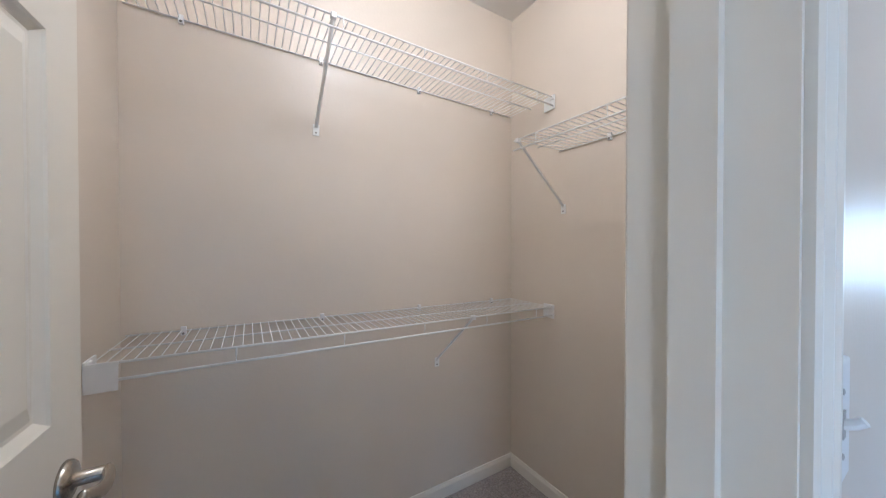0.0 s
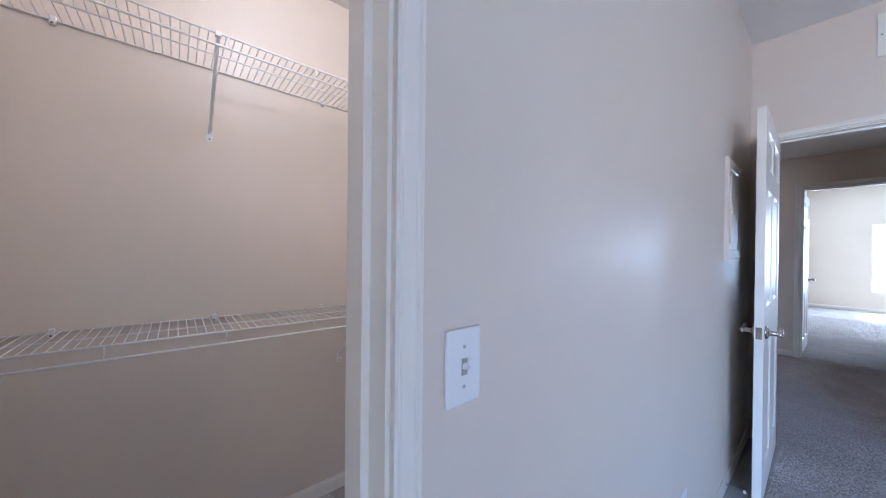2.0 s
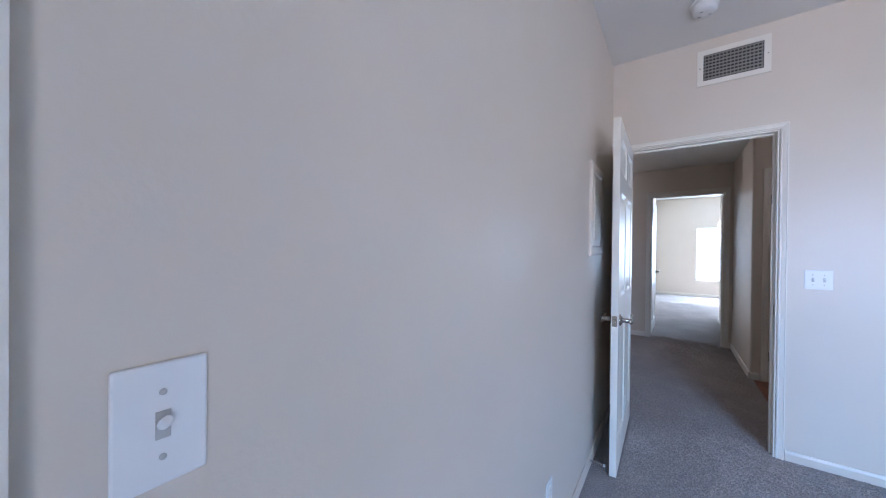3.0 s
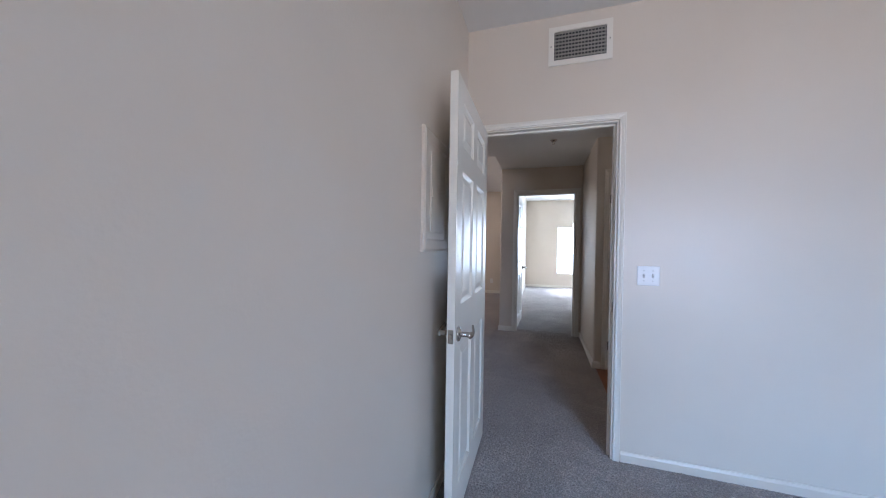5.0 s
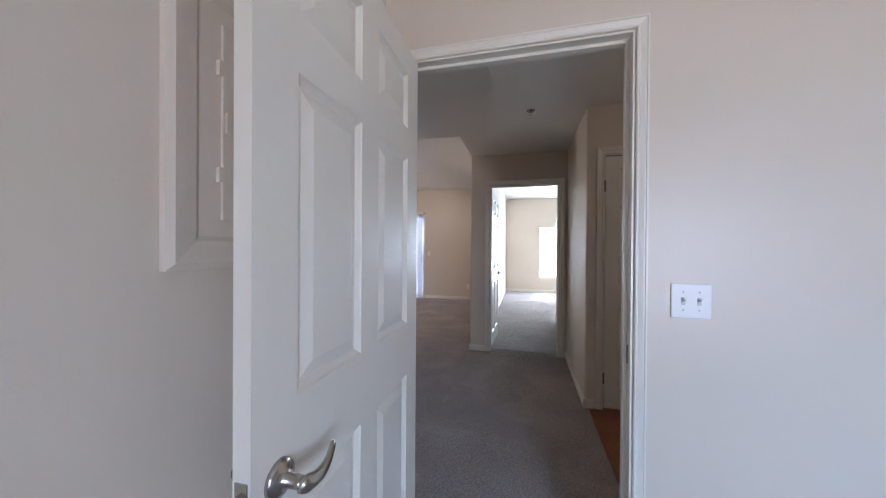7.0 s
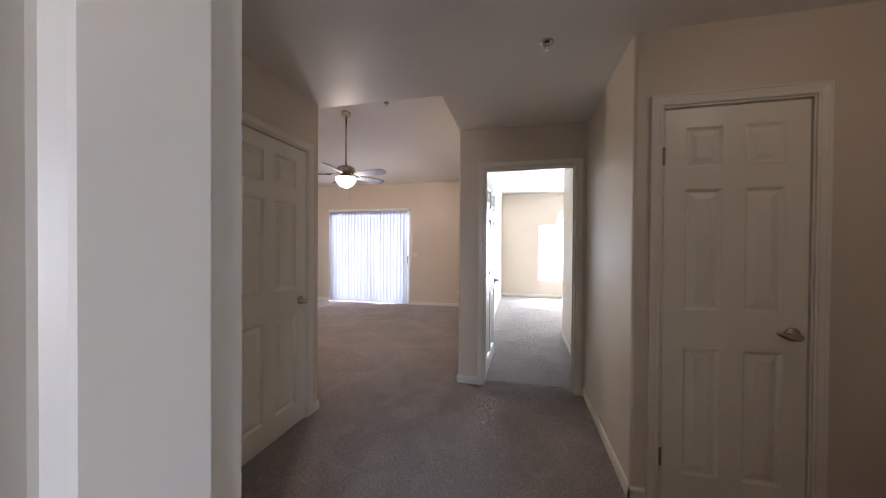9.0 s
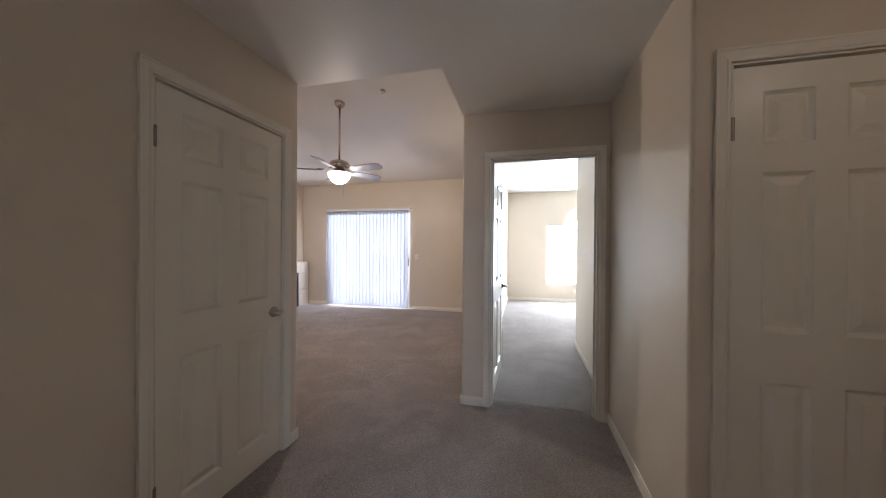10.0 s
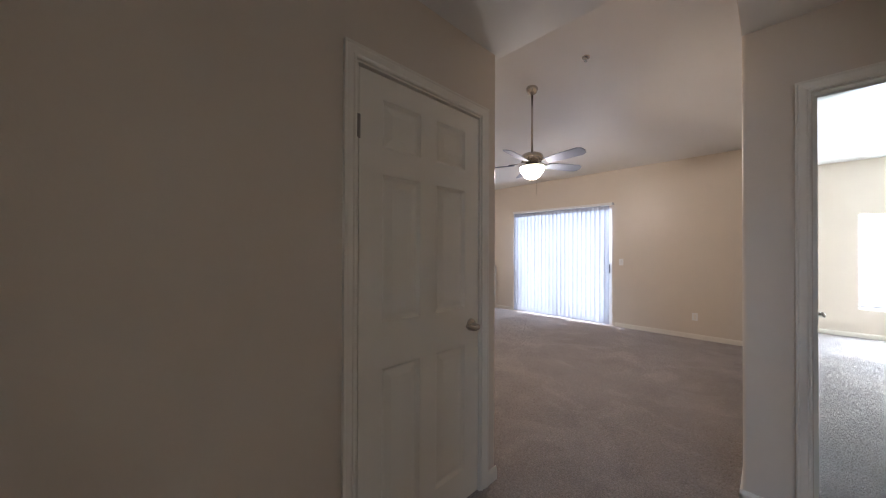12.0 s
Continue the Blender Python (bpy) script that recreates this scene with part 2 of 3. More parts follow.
wall("wall_far_room_north", "y", 8.5, 8.62, -0.1, 4.0, 2.95, [(0.95, 2.73, 0.43, 1.90)] + arch)
wall("wall_far_room_west", "x", -0.1, 0.015, 6.72, 8.5, 2.95)
wall("wall_far_room_east", "x", 3.9, 4.0, 2.885, 8.5, 2.95)
wall("wall_far_room_block", "x", 1.1, 1.215, 3.64, 4.72, 2.95)
wall("wall_far_room_block_end", "y", 4.605, 4.72, 1.215, 3.9, 2.95)
wall("wall_far_room_alcove", "y", 3.64, 3.755, 1.215, 3.9, 2.95)
wall("wall_far_room_south", "y", 2.77, 2.885, 1.3, 3.9, 2.95)
slab("ceiling_far_room", [(0.015, 4.0, 2.885, 8.62, ROOM_Z, 2.82)], M_CEIL, "white painted bedroom ceiling", "ceiling")

# outside
slab("ground", [(-60, 60, -60, 60, -0.3, -0.12)], M_CONCRETE, "pale concrete ground outside the windows", "ground")


# ---- trim ----
PROFILE = [(0, 0), (0, 0.009), (0.005, 0.012), (0.012, 0.012), (0.016, 0.009), (0.022, 0.010), (0.040, 0.014), (0.046, 0.014), (0.050, 0.017), (0.058, 0.017), (0.058, 0)]


def casing(parent, axis, plane, out, u0, u1, top, width=1.0):
    """A moulded trim round an opening, on the wall's face at plane, standing out by sign out."""
    bm = bmesh.new()

    def at(u, d, z):
        p = plane + out * d
        return bm.verts.new((p, u, z) if axis == "x" else (u, p, z))
    rows = [[at(u0 - o - 0.006, d, 0), at(u0 - o - 0.006, d, top + o + 0.006), at(u1 + o + 0.006, d, top + o + 0.006), at(u1 + o + 0.006, d, 0)] for o, d in ((o * width, d) for o, d in PROFILE)]
    for a, b in zip(rows, rows[1:]):
        for k in range(3):
            bm.faces.new((a[k], a[k + 1], b[k + 1], b[k]))
    return part("casing", bm, M_TRIM, parent)


def door_frame(name, axis, p0, p1, u0, u1, stop_at, sides, top=2.04, width=0.9):
    """The lining of an opening through a wall p0..p1 with its stop, and trim on the sides given."""
    f = thing(name, label="white painted moulded wooden door casing and jamb", category="door frame", kind="structure")
    t = 0.004

    def b(bm, a0, a1, c0, c1, z0, z1):
        box(bm, a0, a1, c0, c1, z0, z1) if axis == "x" else box(bm, c0, c1, a0, a1, z0, z1)
    bm = bmesh.new()
    b(bm, p0 - 0.003, p1 + 0.003, u0 - 0.002, u0 + t, 0, top)
    b(bm, p0 - 0.003, p1 + 0.003, u1 - t, u1 + 0.002, 0, top)
    b(bm, p0 - 0.003, p1 + 0.003, u0 + t, u1 - t, top - t, top + 0.002)
    part("jamb", bm, M_TRIM, f)
    bm = bmesh.new()
    s0, s1 = stop_at
    b(bm, s0, s1, u0 + t, u0 + t + 0.012, 0, top - t)
    b(bm, s0, s1, u1 - t - 0.012, u1 - t, 0, top - t)
    b(bm, s0, s1, u0 + t + 0.012, u1 - t - 0.012, top - t - 0.012, top - t)
    part("stop", bm, M_TRIM, f)
    for plane, out in sides:
        casing(f, axis, plane, out, u0, u1, top, width)
    return f


door_frame("door_frame_1", "x", -0.115, 0, -3.50, -2.875, (-0.075, -0.04), [(0, 1), (-0.115, -1)], width=0.64)
fr2 = door_frame("door_frame_2", "y", 0, 0.09, 0.075, 0.925, (0.035, 0.06), [(0, -1), (0.09, 1)], width=0.64)
door_frame("door_frame_3", "x", -1.225, -1.11, 1.105, 1.855, (-1.19, -1.155), [(-1.11, 1)])
door_frame("door_frame_4", "y", 1.57, 1.685, 1.18, 1.805, (1.62, 1.65), [(1.57, -1)])
fr5 = door_frame("door_frame_5", "y", 2.77, 2.885, 0.145, 0.955, (2.81, 2.84), [(2.77, -1), (2.885, 1)], top=2.057)


def baseboard(axis, plane, out, spans, h=0.072, mat=None, label="white painted wooden baseboard along the wall"):
    for u0, u1 in spans:
        bm = bmesh.new()
        prof = [(0, 0), (0.012, 0), (0.012, h - 0.018), (0.008, h - 0.008), (0.006, h), (0, h)]
        ends = []
        for u in (u0, u1):
            ends.append([bm.verts.new((plane + out * d, u, z) if axis == "x" else (u, plane + out * d, z)) for d, z in prof])
        for k in range(len(prof)):
            j = (k + 1) % len(prof)
            bm.faces.new((ends[0][k], ends[0][j], ends[1][j], ends[1][k]))
        bm.faces.new(ends[0])
        bm.faces.new(ends[1])
        tagged(mesh_object("baseboard", bm, mat or M_TRIM), label, "baseboard", "baseboards", "structure")


baseboard("x", 0, 1, [(-4.3, -3.548), (-2.827, 0)], 0.062, M_WALL, "low baseboard painted like the bedroom wall")
baseboard("y", 0, -1, [(0.0, 0.025), (0.973, 3.6)], 0.062, M_WALL, "low baseboard painted like the bedroom wall")
baseboard("x", -1.33, 1, [(-3.563, -1.9)])
baseboard("y", -1.9, -1, [(-1.318, -0.115)])
baseboard("y", -3.563, 1, [(-1.318, -0.19)])
baseboard("x", -1.11, 1, [(0.102, 1.04), (1.92, 2.0)])
baseboard("y", 0.09, 1, [(-1.11, 0.009), (0.99, 2.4)])
baseboard("x", 1.045, -1, [(1.558, 2.77)])
baseboard("y", 1.57, -1, [(1.033, 1.115), (1.87, 2.4)])
baseboard("y", 2.77, -1, [(-0.112, 0.083), (1.015, 1.033)])
baseboard("x", -0.1, -1, [(2.758, 6.57)])
baseboard("y", 6.57, -1, [(-4.6, -3.95), (-1.9, -0.112)])
baseboard("x", -4.6, 1, [(2.0, 4.94)])
baseboard("y", 8.5, -1, [(0.015, 3.9)])
baseboard("x", 0.015, 1, [(2.885, 8.488)])
baseboard("x", 1.1, -1, [(3.628, 4.732)])
baseboard("y", 3.64, -1, [(1.1, 1.2)])
baseboard("y", 4.72, 1, [(1.1, 3.9)])


# ---- doors ----
def panel_mesh(bm, x0, x1, z0, z1, y0, y1):
    """A raised field with a sunk bevelled moulding, on both faces of a leaf."""
    for y, s in ((y0, 1), (y1, -1)):
        loops = []
        for inset, depth in ((0, 0), (0.003, 0.004), (0.014, 0.013), (0.020, 0.013), (0.050, 0.003)):
            loops.append([bm.verts.new((x, y + s * depth, z)) for x, z in ((x0 + inset, z0 + inset), (x1 - inset, z0 + inset), (x1 - inset, z1 - inset), (x0 + inset, z1 - inset))])
        for a, b in zip(loops, loops[1:]):
            for k in range(4):
                bm.faces.new((a[k], a[(k + 1) % 4], b[(k + 1) % 4], b[k]))
        bm.faces.new(loops[-1])
    return bm


def lever(parent, x, z, y, out, side):
    """A lever handle with its round rose; out: the way it stands off; side: the way it points."""
    h = part("handle", lathe(bmesh.new(), [(0.033, 0), (0.033, 0.004), (0.030, 0.009), (0.020, 0.013), (0.012, 0.016), (0.0115, 0.046), (0.010, 0.05)],
             Matrix.Translation((x, y, z)) @ Matrix.Rotation(radians(-90 * out), 4, "X"), 24), M_NICKEL, parent, "satin nickel lever handle", True)
    bm = bmesh.new()
    pts, rad = [], []
    for k in range(13):
        t = k / 12
        pts.append((x + side * (0.100 * t - 0.010), y + out * (0.050 + 0.010 * math.sin(math.pi * t)), z + 0.016 * t * t - 0.008 * math.sin(math.pi * t)))
        rad.append((0.006, 0.0085, 0.0095)[k] if k < 3 else 0.0092 - 0.0035 * t)
    tube(bm, pts, rad, 12, 1.75)
    part("lever", bm, M_NICKEL, h, "", True)


def door(name, m, w, label, hinge_face=0, lever_z=0.915, group="six-panel doors"):
    """A six-panel leaf hung at the local origin, running along x, its thickness along y."""
    d = thing(name, m, label, "door", group)
    T = 0.035
    st = 0.108 if w > 0.7 else 0.095
    mu = 0.10 if w > 0.7 else 0.095
    pw = (w - 2 * st - mu) / 2
    rows = [(0.17, 0.82), (1.01, 1.62), (1.73, 1.93)]
    xs = [(st, st + pw), (st + pw + mu, w - st)]
    bm = bmesh.new()
    box(bm, 0, st, 0, T, 0.012, LEAF_TOP)
    box(bm, w - st, w, 0, T, 0.012, LEAF_TOP)
    zc = [0.012] + [z for r in rows for z in r] + [LEAF_TOP]
    for a, b in zip(zc[::2], zc[1::2]):
        box(bm, st, w - st, 0, T, a, b)
    for a, b in rows:
        box(bm, st + pw, st + pw + mu, 0, T, a, b)
    bmesh.ops.remove_doubles(bm, verts=bm.verts, dist=1e-5)
    leaf = part("leaf", bm, M_DOOR, d)
    for x0, x1 in xs:
        for z0, z1 in rows:
            part("panel", panel_mesh(bmesh.new(), x0, x1, z0, z1, 0, T), M_DOOR, leaf)
    lever(d, w - 0.060, lever_z, 0, -1, -1)
    lever(d, w - 0.060, lever_z, T, 1, -1)
    part("latch_plate", boxes((w - 0.001, w + 0.002, 0.005, 0.030, lever_z - 0.03, lever_z + 0.03), (w, w + 0.009, 0.011, 0.024, lever_z - 0.01, lever_z + 0.011), bevel=0.001), M_NICKEL, d, "satin nickel latch plate")
    for z in (0.25, 1.79):
        bm = tube(bmesh.new(), [(-0.006, hinge_face, z - 0.045), (-0.006, hinge_face, z - 0.015), (-0.006, hinge_face, z + 0.015), (-0.006, hinge_face, z + 0.045)], 0.0080, 10)
        box(bm, -0.0035, -0.0005, hinge_face * 0.2 + 0.004, hinge_face * 0.2 + 0.03, z - 0.045, z + 0.045)
        part("hinge", bm, M_HINGE, d, "dull steel butt hinge")
    return d


# closet door, swung in against the closet's side wall; its hinge edge at the jamb
door("closet_door", pose(-0.125, -3.492, 0, 0, 0, 178.3), 0.64, "white six-panel closet door standing open inside the closet", hinge_face=-0.003, lever_z=0.90)
door("bedroom_door", pose(0.108, -0.010, 0, 0, 0, -89.4), 0.812, "white six-panel bedroom door standing wide open", hinge_face=-0.004, lever_z=0.885)
door("hall_closet_door", pose(-1.115, 1.117, 0, 0, 0, 90), 0.727, "white six-panel door closed in hall wall", hinge_face=-0.004)
door("entry_closet_door", pose(1.189, 1.575, 0, 0, 0, 0), 0.606, "narrow white six-panel door closed above wood floor", hinge_face=-0.004)
door("far_bedroom_door", pose(0.153, 2.892, 0, 0, 0, 88), 0.79, "white six-panel door open into sunlit bedroom", hinge_face=0.038)
door("far_room_closet_door", pose(1.9, 3.6, 0, 0, 0, 180), 0.68, "white six-panel door inside the far bedroom", hinge_face=0.038)
for z in (0.25, 1.79):
    part("hinge_plate", boxes((0.1495, 0.1515, 2.845, 2.883, z - 0.045, z + 0.045)), M_HINGE, fr5, "dull steel hinge plate")
part("strike_plate", boxes((0.9195, 0.9208, 0.02, 0.045, 0.885, 0.95)), M_HINGE, fr2, "dull steel strike plate")


# ---- switches, sockets ----
def switch_plate(name, m, gangs, label, kind_of="toggle"):
    """A wall plate in the local x-z plane, facing -y."""
    s = thing(name, m, label, "light switch" if kind_of == "toggle" else "socket")
    w = 0.070 + 0.046 * (gangs - 1)
    part("plate", box(bmesh.new(), -w / 2, w / 2, -0.006, 0, -0.057, 0.057, 0.0025), M_PLASTIC, s)
    for g in range(gangs):
        x = (g - (gangs - 1) / 2) * 0.046
        if kind_of == "toggle":
            part("toggle_slot", boxes((x - 0.0055, x + 0.0055, -0.0075, -0.0058, -0.0125, 0.0125)), M_SLOT, s)
            part("toggle", tube(bmesh.new(), [(x, -0.006, 0), (x, -0.013, 0.003), (x, -0.019, 0.008)], [0.0052, 0.0048, 0.0042], 8), M_PLASTIC, s)
            zs = (0.030, -0.030)
        else:
            for z in (0.02, -0.02):
                part("socket_face", lathe(bmesh.new(), [(0.0165, 0), (0.0165, 0.002), (0.015, 0.003)], Matrix.Translation((x, -0.0055, z)) @ Matrix.Rotation(radians(90), 4, "X"), 20), M_TRIM, s)
                part("slot", boxes((x - 0.007, x - 0.005, -0.0090, -0.008, z - 0.002, z + 0.006), (x + 0.005, x + 0.007, -0.0090, -0.008, z - 0.002, z + 0.006)), M_SLOT, s)
            zs = (0.0,)
        for z in zs:
            part("screw", lathe(bmesh.new(), [(0.003, 0), (0.003, 0.001), (0.001, 0.0016)], Matrix.Translation((x, -0.006, z)) @ Matrix.Rotation(radians(90), 4, "X"), 10), M_SLOT, s)
    return s


switch_plate("light_switch", pose(0.0, -2.747, 1.125, 0, 0, 90), 1, "white single toggle light switch on bedroom wall")
switch_plate("light_switch", pose(1.10, 0.0, 1.119, 0, 0, 0), 2, "white double toggle light switch beside bedroom door")
switch_plate("light_switch", pose(-1.80, 6.57, 1.125, 0, 0, 0), 1, "white toggle switch beside the sliding door")
switch_plate("wall_socket", pose(0.0, -1.555, 0.31, 0, 0, 90), 1, "white wall socket low on bedroom wall", "socket")
switch_plate("wall_socket", pose(-0.79, 6.57, 0.33, 0, 0, 0), 1, "white wall socket low on living room wall", "socket")


# ---- vent over the bedroom door ----
vent = thing("air_vent", pose(0.703, 0, 2.538), "white metal return air grille over bedroom door", "vent")
part("frame", boxes((-0.183, 0.183, -0.008, 0, -0.120, -0.088), (-0.183, 0.183, -0.008, 0, 0.088, 0.120), (-0.183, -0.15, -0.008, 0, -0.088, 0.088), (0.15, 0.183, -0.008, 0, -0.088, 0.088)), M_TRIM, vent)
# no duct is cut: a dark sheet on the wall gives its shade
part("backing", boxes((-0.15, 0.15, -0.0015, -0.0005, -0.088, 0.088)), M_DARK, vent, "flat dark sheet as the duct's shade behind the grille")
M_SLAT = material("grille_slat", (0.22, 0.205, 0.175), 0.45, 0.0)
for k in range(8):
    z = -0.077 + 0.022 * k
    bm = box(bmesh.new(), -0.15, 0.15, -0.009, -0.0076, -0.0048, 0.0048)
    bmesh.ops.rotate(bm, cent=(0, -0.008, 0), matrix=Matrix.Rotation(radians(25), 3, "X"), verts=bm.verts)
    bmesh.ops.translate(bm, vec=(0, -0.001, z), verts=bm.verts)
    part("slat", bm, M_SLAT, vent)
for k in range(16):
    x = -0.141 + 0.282 * k / 15
    part("upright_slat", boxes((x - 0.0028, x + 0.0028, -0.0055, -0.0035, -0.086, 0.086)), M_SLAT, vent)
for x in (-0.168, 0.168):
    part("screw", lathe(bmesh.new(), [(0.004, 0), (0.003, 0.002)], Matrix.Translation((x, -0.008, 0)) @ Matrix.Rotation(radians(90), 4, "X"), 10), M_SLAT, vent)

# ---- smoke alarm, sprinklers ----
alarm = thing("smoke_alarm", pose(0.53, -0.435, ROOM_Z), "white round smoke alarm on bedroom ceiling", "smoke alarm")
part("base", lathe(bmesh.new(), [(0.07, 0), (0.07, -0.012), (0.064, -0.016)], None, 32), M_PLASTIC, alarm, "", True)
part("cover", lathe(bmesh.new(), [(0.064, -0.014), (0.066, -0.024), (0.060, -0.028), (0.059, -0.050), (0.052, -0.060), (0.02, -0.063), (0.001, -0.063)], None, 32), M_PLASTIC, alarm, "", True)
for a in (0.6, 2.4, 4.1):
    part("sensor_slot", boxes((0.03 * math.cos(a) - 0.008, 0.03 * math.cos(a) + 0.008, 0.03 * math.sin(a) - 0.003, 0.03 * math.sin(a) + 0.003, -0.065, -0.060)), M_SLOT, alarm)


def sprinkler(x, y, z, tilt, label):
    s = thing("fire_sprinkler", pose(x, y, z, tilt, 0, 0), label, "sprinkler")
    part("escutcheon", lathe(bmesh.new(), [(0.037, 0), (0.036, -0.004), (0.028, -0.009), (0.020, -0.004)], None, 24), M_NICKEL, s, "", True)
    part("body", lathe(bmesh.new(), [(0.012, -0.004), (0.012, -0.016), (0.008, -0.018), (0.006, -0.022)], None, 16), M_NICKEL, s, "", True)
    part("yoke", tube(tube(bmesh.new(), [(0.011, 0, -0.014), (0.014, 0, -0.026), (0.004, 0, -0.040)], 0.0022, 6), [(-0.011, 0, -0.014), (-0.014, 0, -0.026), (-0.004, 0, -0.040)], 0.0022, 6), M_NICKEL, s)
    part("deflector", lathe(bmesh.new(), [(0.004, -0.038), (0.015, -0.040), (0.015, -0.042), (0.003, -0.043)], None, 16), M_NICKEL, s)


sprinkler(0.605, 1.55, HALL_Z, 0, "small metal fire sprinkler on hall ceiling")
sprinkler(-1.257, 3.67, vault(3.67), -9.3, "small fire sprinkler on vaulted living ceiling")

# ---- entry ceiling lamp, an added fixture out of view round the fill light ----
dome = thing("added_ceiling_lamp", pose(1.75, 0.70, HALL_Z), "added frosted dome lamp, out of view on entry ceiling", "ceiling lamp")
part("base", lathe(bmesh.new(), [(0.15, 0), (0.15, -0.02), (0.14, -0.03)], None, 32), M_NICKEL, dome, "satin nickel base ring", True)
shade = part("shade", lathe(bmesh.new(), [(0.14, -0.028), (0.135, -0.06), (0.10, -0.10), (0.05, -0.12), (0.001, -0.125)], None, 32), M_DOME, dome, "frosted glass dome", True)
shade.visible_shadow = False

# ---- electric panel on the bedroom wall ----
pan = thing("electrical_panel", pose(0, -0.655, 1.525), "white recessed electrical panel with moulded wooden trim", "electrical panel")
bm = bmesh.new()
loops = []
for inset, d in ((0, 0), (0, 0.012), (0.012, 0.018), (0.05, 0.012), (0.062, 0.004)):
    loops.append([bm.verts.new((d, u, z)) for u, z in ((-0.195 + inset, -0.275 + inset), (0.195 - inset, -0.275 + inset), (0.195 - inset, 0.275 - inset), (-0.195 + inset, 0.275 - inset))])
for a, b in zip(loops, loops[1:]):
    for k in range(4):
        bm.faces.new((a[k], a[(k + 1) % 4], b[(k + 1) % 4], b[k]))
part("trim_frame", bm, M_WALL, pan)
part("cover_plate", boxes((0.002, 0.006, -0.14, 0.14, -0.22, 0.22)), M_WALL, pan)
pd = part("panel_door", boxes((0.006, 0.012, -0.095, 0.11, -0.185, 0.185), bevel=0.002), M_WALL, pan)
part("catch", boxes((0.012, 0.017, -0.09, -0.078, -0.02, 0.02), bevel=0.001), M_WALL, pd)
for z in (-0.1, 0.1):
    part("hinge_lug", boxes((0.006, 0.014, -0.103, -0.095, z - 0.014, z + 0.014)), M_WALL, pd)

# ---- spring door stop ----
stp = thing("door_stop", pose(0.012, -0.80, 0.045), "small metal spring door stop on baseboard", "door stop")
bm = bmesh.new()
tube(bm, [(0.07 * t / 60, 0.006 * math.cos(t * 0.9), 0.006 * math.sin(t * 0.9)) for t in range(61)], 0.0012, 5)
part("spring", bm, M_NICKEL, stp)
part("tip", boxes((0.07, 0.082, -0.007, 0.007, -0.007, 0.007), bevel=0.003), M_PLASTIC, stp)


# ---- wire closet shelves ----
def wire_shelf(name, m, length, label, braces, ends, clips):
    """Local x runs along the wall, y out from it, z up; its deck is at z = 0 and 0.305 deep."""
    s = thing(name, m, label, "wire shelf", "closet shelves")
    D = 0.305
    for y, z, r, nm in ((0.006, 0, 0.003, "back_rod"), (D * 0.5, -0.004, 0.003, "middle_rod"), (D, 0, 0.0035, "front_rod"), (D + 0.002, -0.042, 0.004, "hang_rod")):
        part(nm, tube(bmesh.new(), [(0, y, z), (length, y, z)], r, 8), M_WIRE, s, "", True)
    bm = tube(bmesh.new(), [(0, 0.004, 0.003), (0, D, 0.003)], 0.0016, 5)
    n = int(length / 0.0254)
    first = part("wire", bm, M_WIRE, s)
    first.location.x = 0.012
    for k in range(1, n):
        w = new("wire", first.data)
        w.parent, w.location.x = s, 0.012 + k * (length - 0.024) / (n - 1)
    x = 0.12
    while x < length:
        part("lip_tie", tube(bmesh.new(), [(x, D + 0.002, 0.002), (x, D + 0.004, -0.02), (x, D + 0.002, -0.042)], 0.0026, 6), M_WIRE, s)
        x += 0.305
    for x in braces:
        bm = tube(bmesh.new(), [(x, D - 0.004, -0.006), (x, D - 0.03, -0.03), (x, 0.012, -0.262), (x, 0.004, -0.275)], 0.0065, 8, 0.8)
        b = part("brace", bm, M_WIRE, s, "white diagonal support brace")
        part("foot", boxes((x - 0.013, x + 0.013, 0, 0.004, -0.308, -0.262), bevel=0.001), M_WIRE, b)
        part("hook", boxes((x - 0.009, x + 0.009, D - 0.012, D + 0.008, -0.012, 0.006), bevel=0.002), M_WIRE, b)
        part("screw", lathe(bmesh.new(), [(0.004, 0), (0.003, 0.003)], Matrix.Translation((x, 0.004, -0.296)) @ Matrix.Rotation(radians(-90), 4, "X"), 8), M_HINGE, b)
    for x, side in ends:
        b = part("end_bracket", boxes((x, x + side * 0.006, D - 0.055, D + 0.012, -0.058, 0.012), (x, x + side * 0.014, D - 0.015, D + 0.010, -0.012, 0.010), bevel=0.002), M_PLASTIC, s, "white plastic end bracket")
        if side < 0:
            part("end_flap", boxes((x + side * 0.062, x, D + 0.007, D + 0.012, -0.066, 0.006), bevel=0.002), M_PLASTIC, b)
    x = 0.15
    while x < length:
        if clips:
            c = part("wall_clip", boxes((x - 0.008, x + 0.008, 0, 0.012, -0.016, 0.014), bevel=0.002), M_PLASTIC, s)
            part("clip_screw", lathe(bmesh.new(), [(0.004, 0), (0.003, 0.003)], Matrix.Translation((x, 0.012, -0.009)) @ Matrix.Rotation(radians(-90), 4, "X"), 8), M_HINGE, c)
        x += 0.45
    return s


LEN = 1.645
# local x along -y for the shelves on the back wall
up = wire_shelf("wire_shelf", pose(-1.33, -1.905, 2.030, 0, -0.9, -90), LEN, "long white wire shelf high on closet wall", [1.066], [(0, 1), (LEN, -1)], True)
wire_shelf("wire_shelf", pose(-1.33, -1.905, 0.980, 0, -0.75, -90), LEN, "long white wire shelf low on closet wall", [0.495], [(0, 1), (LEN, -1)], True)
wire_shelf("wire_shelf", pose(-0.13, -1.9, 1.752, 0, 0, 180), 0.86, "short white wire shelf on closet end wall", [0.836], [(0, 1)], True)


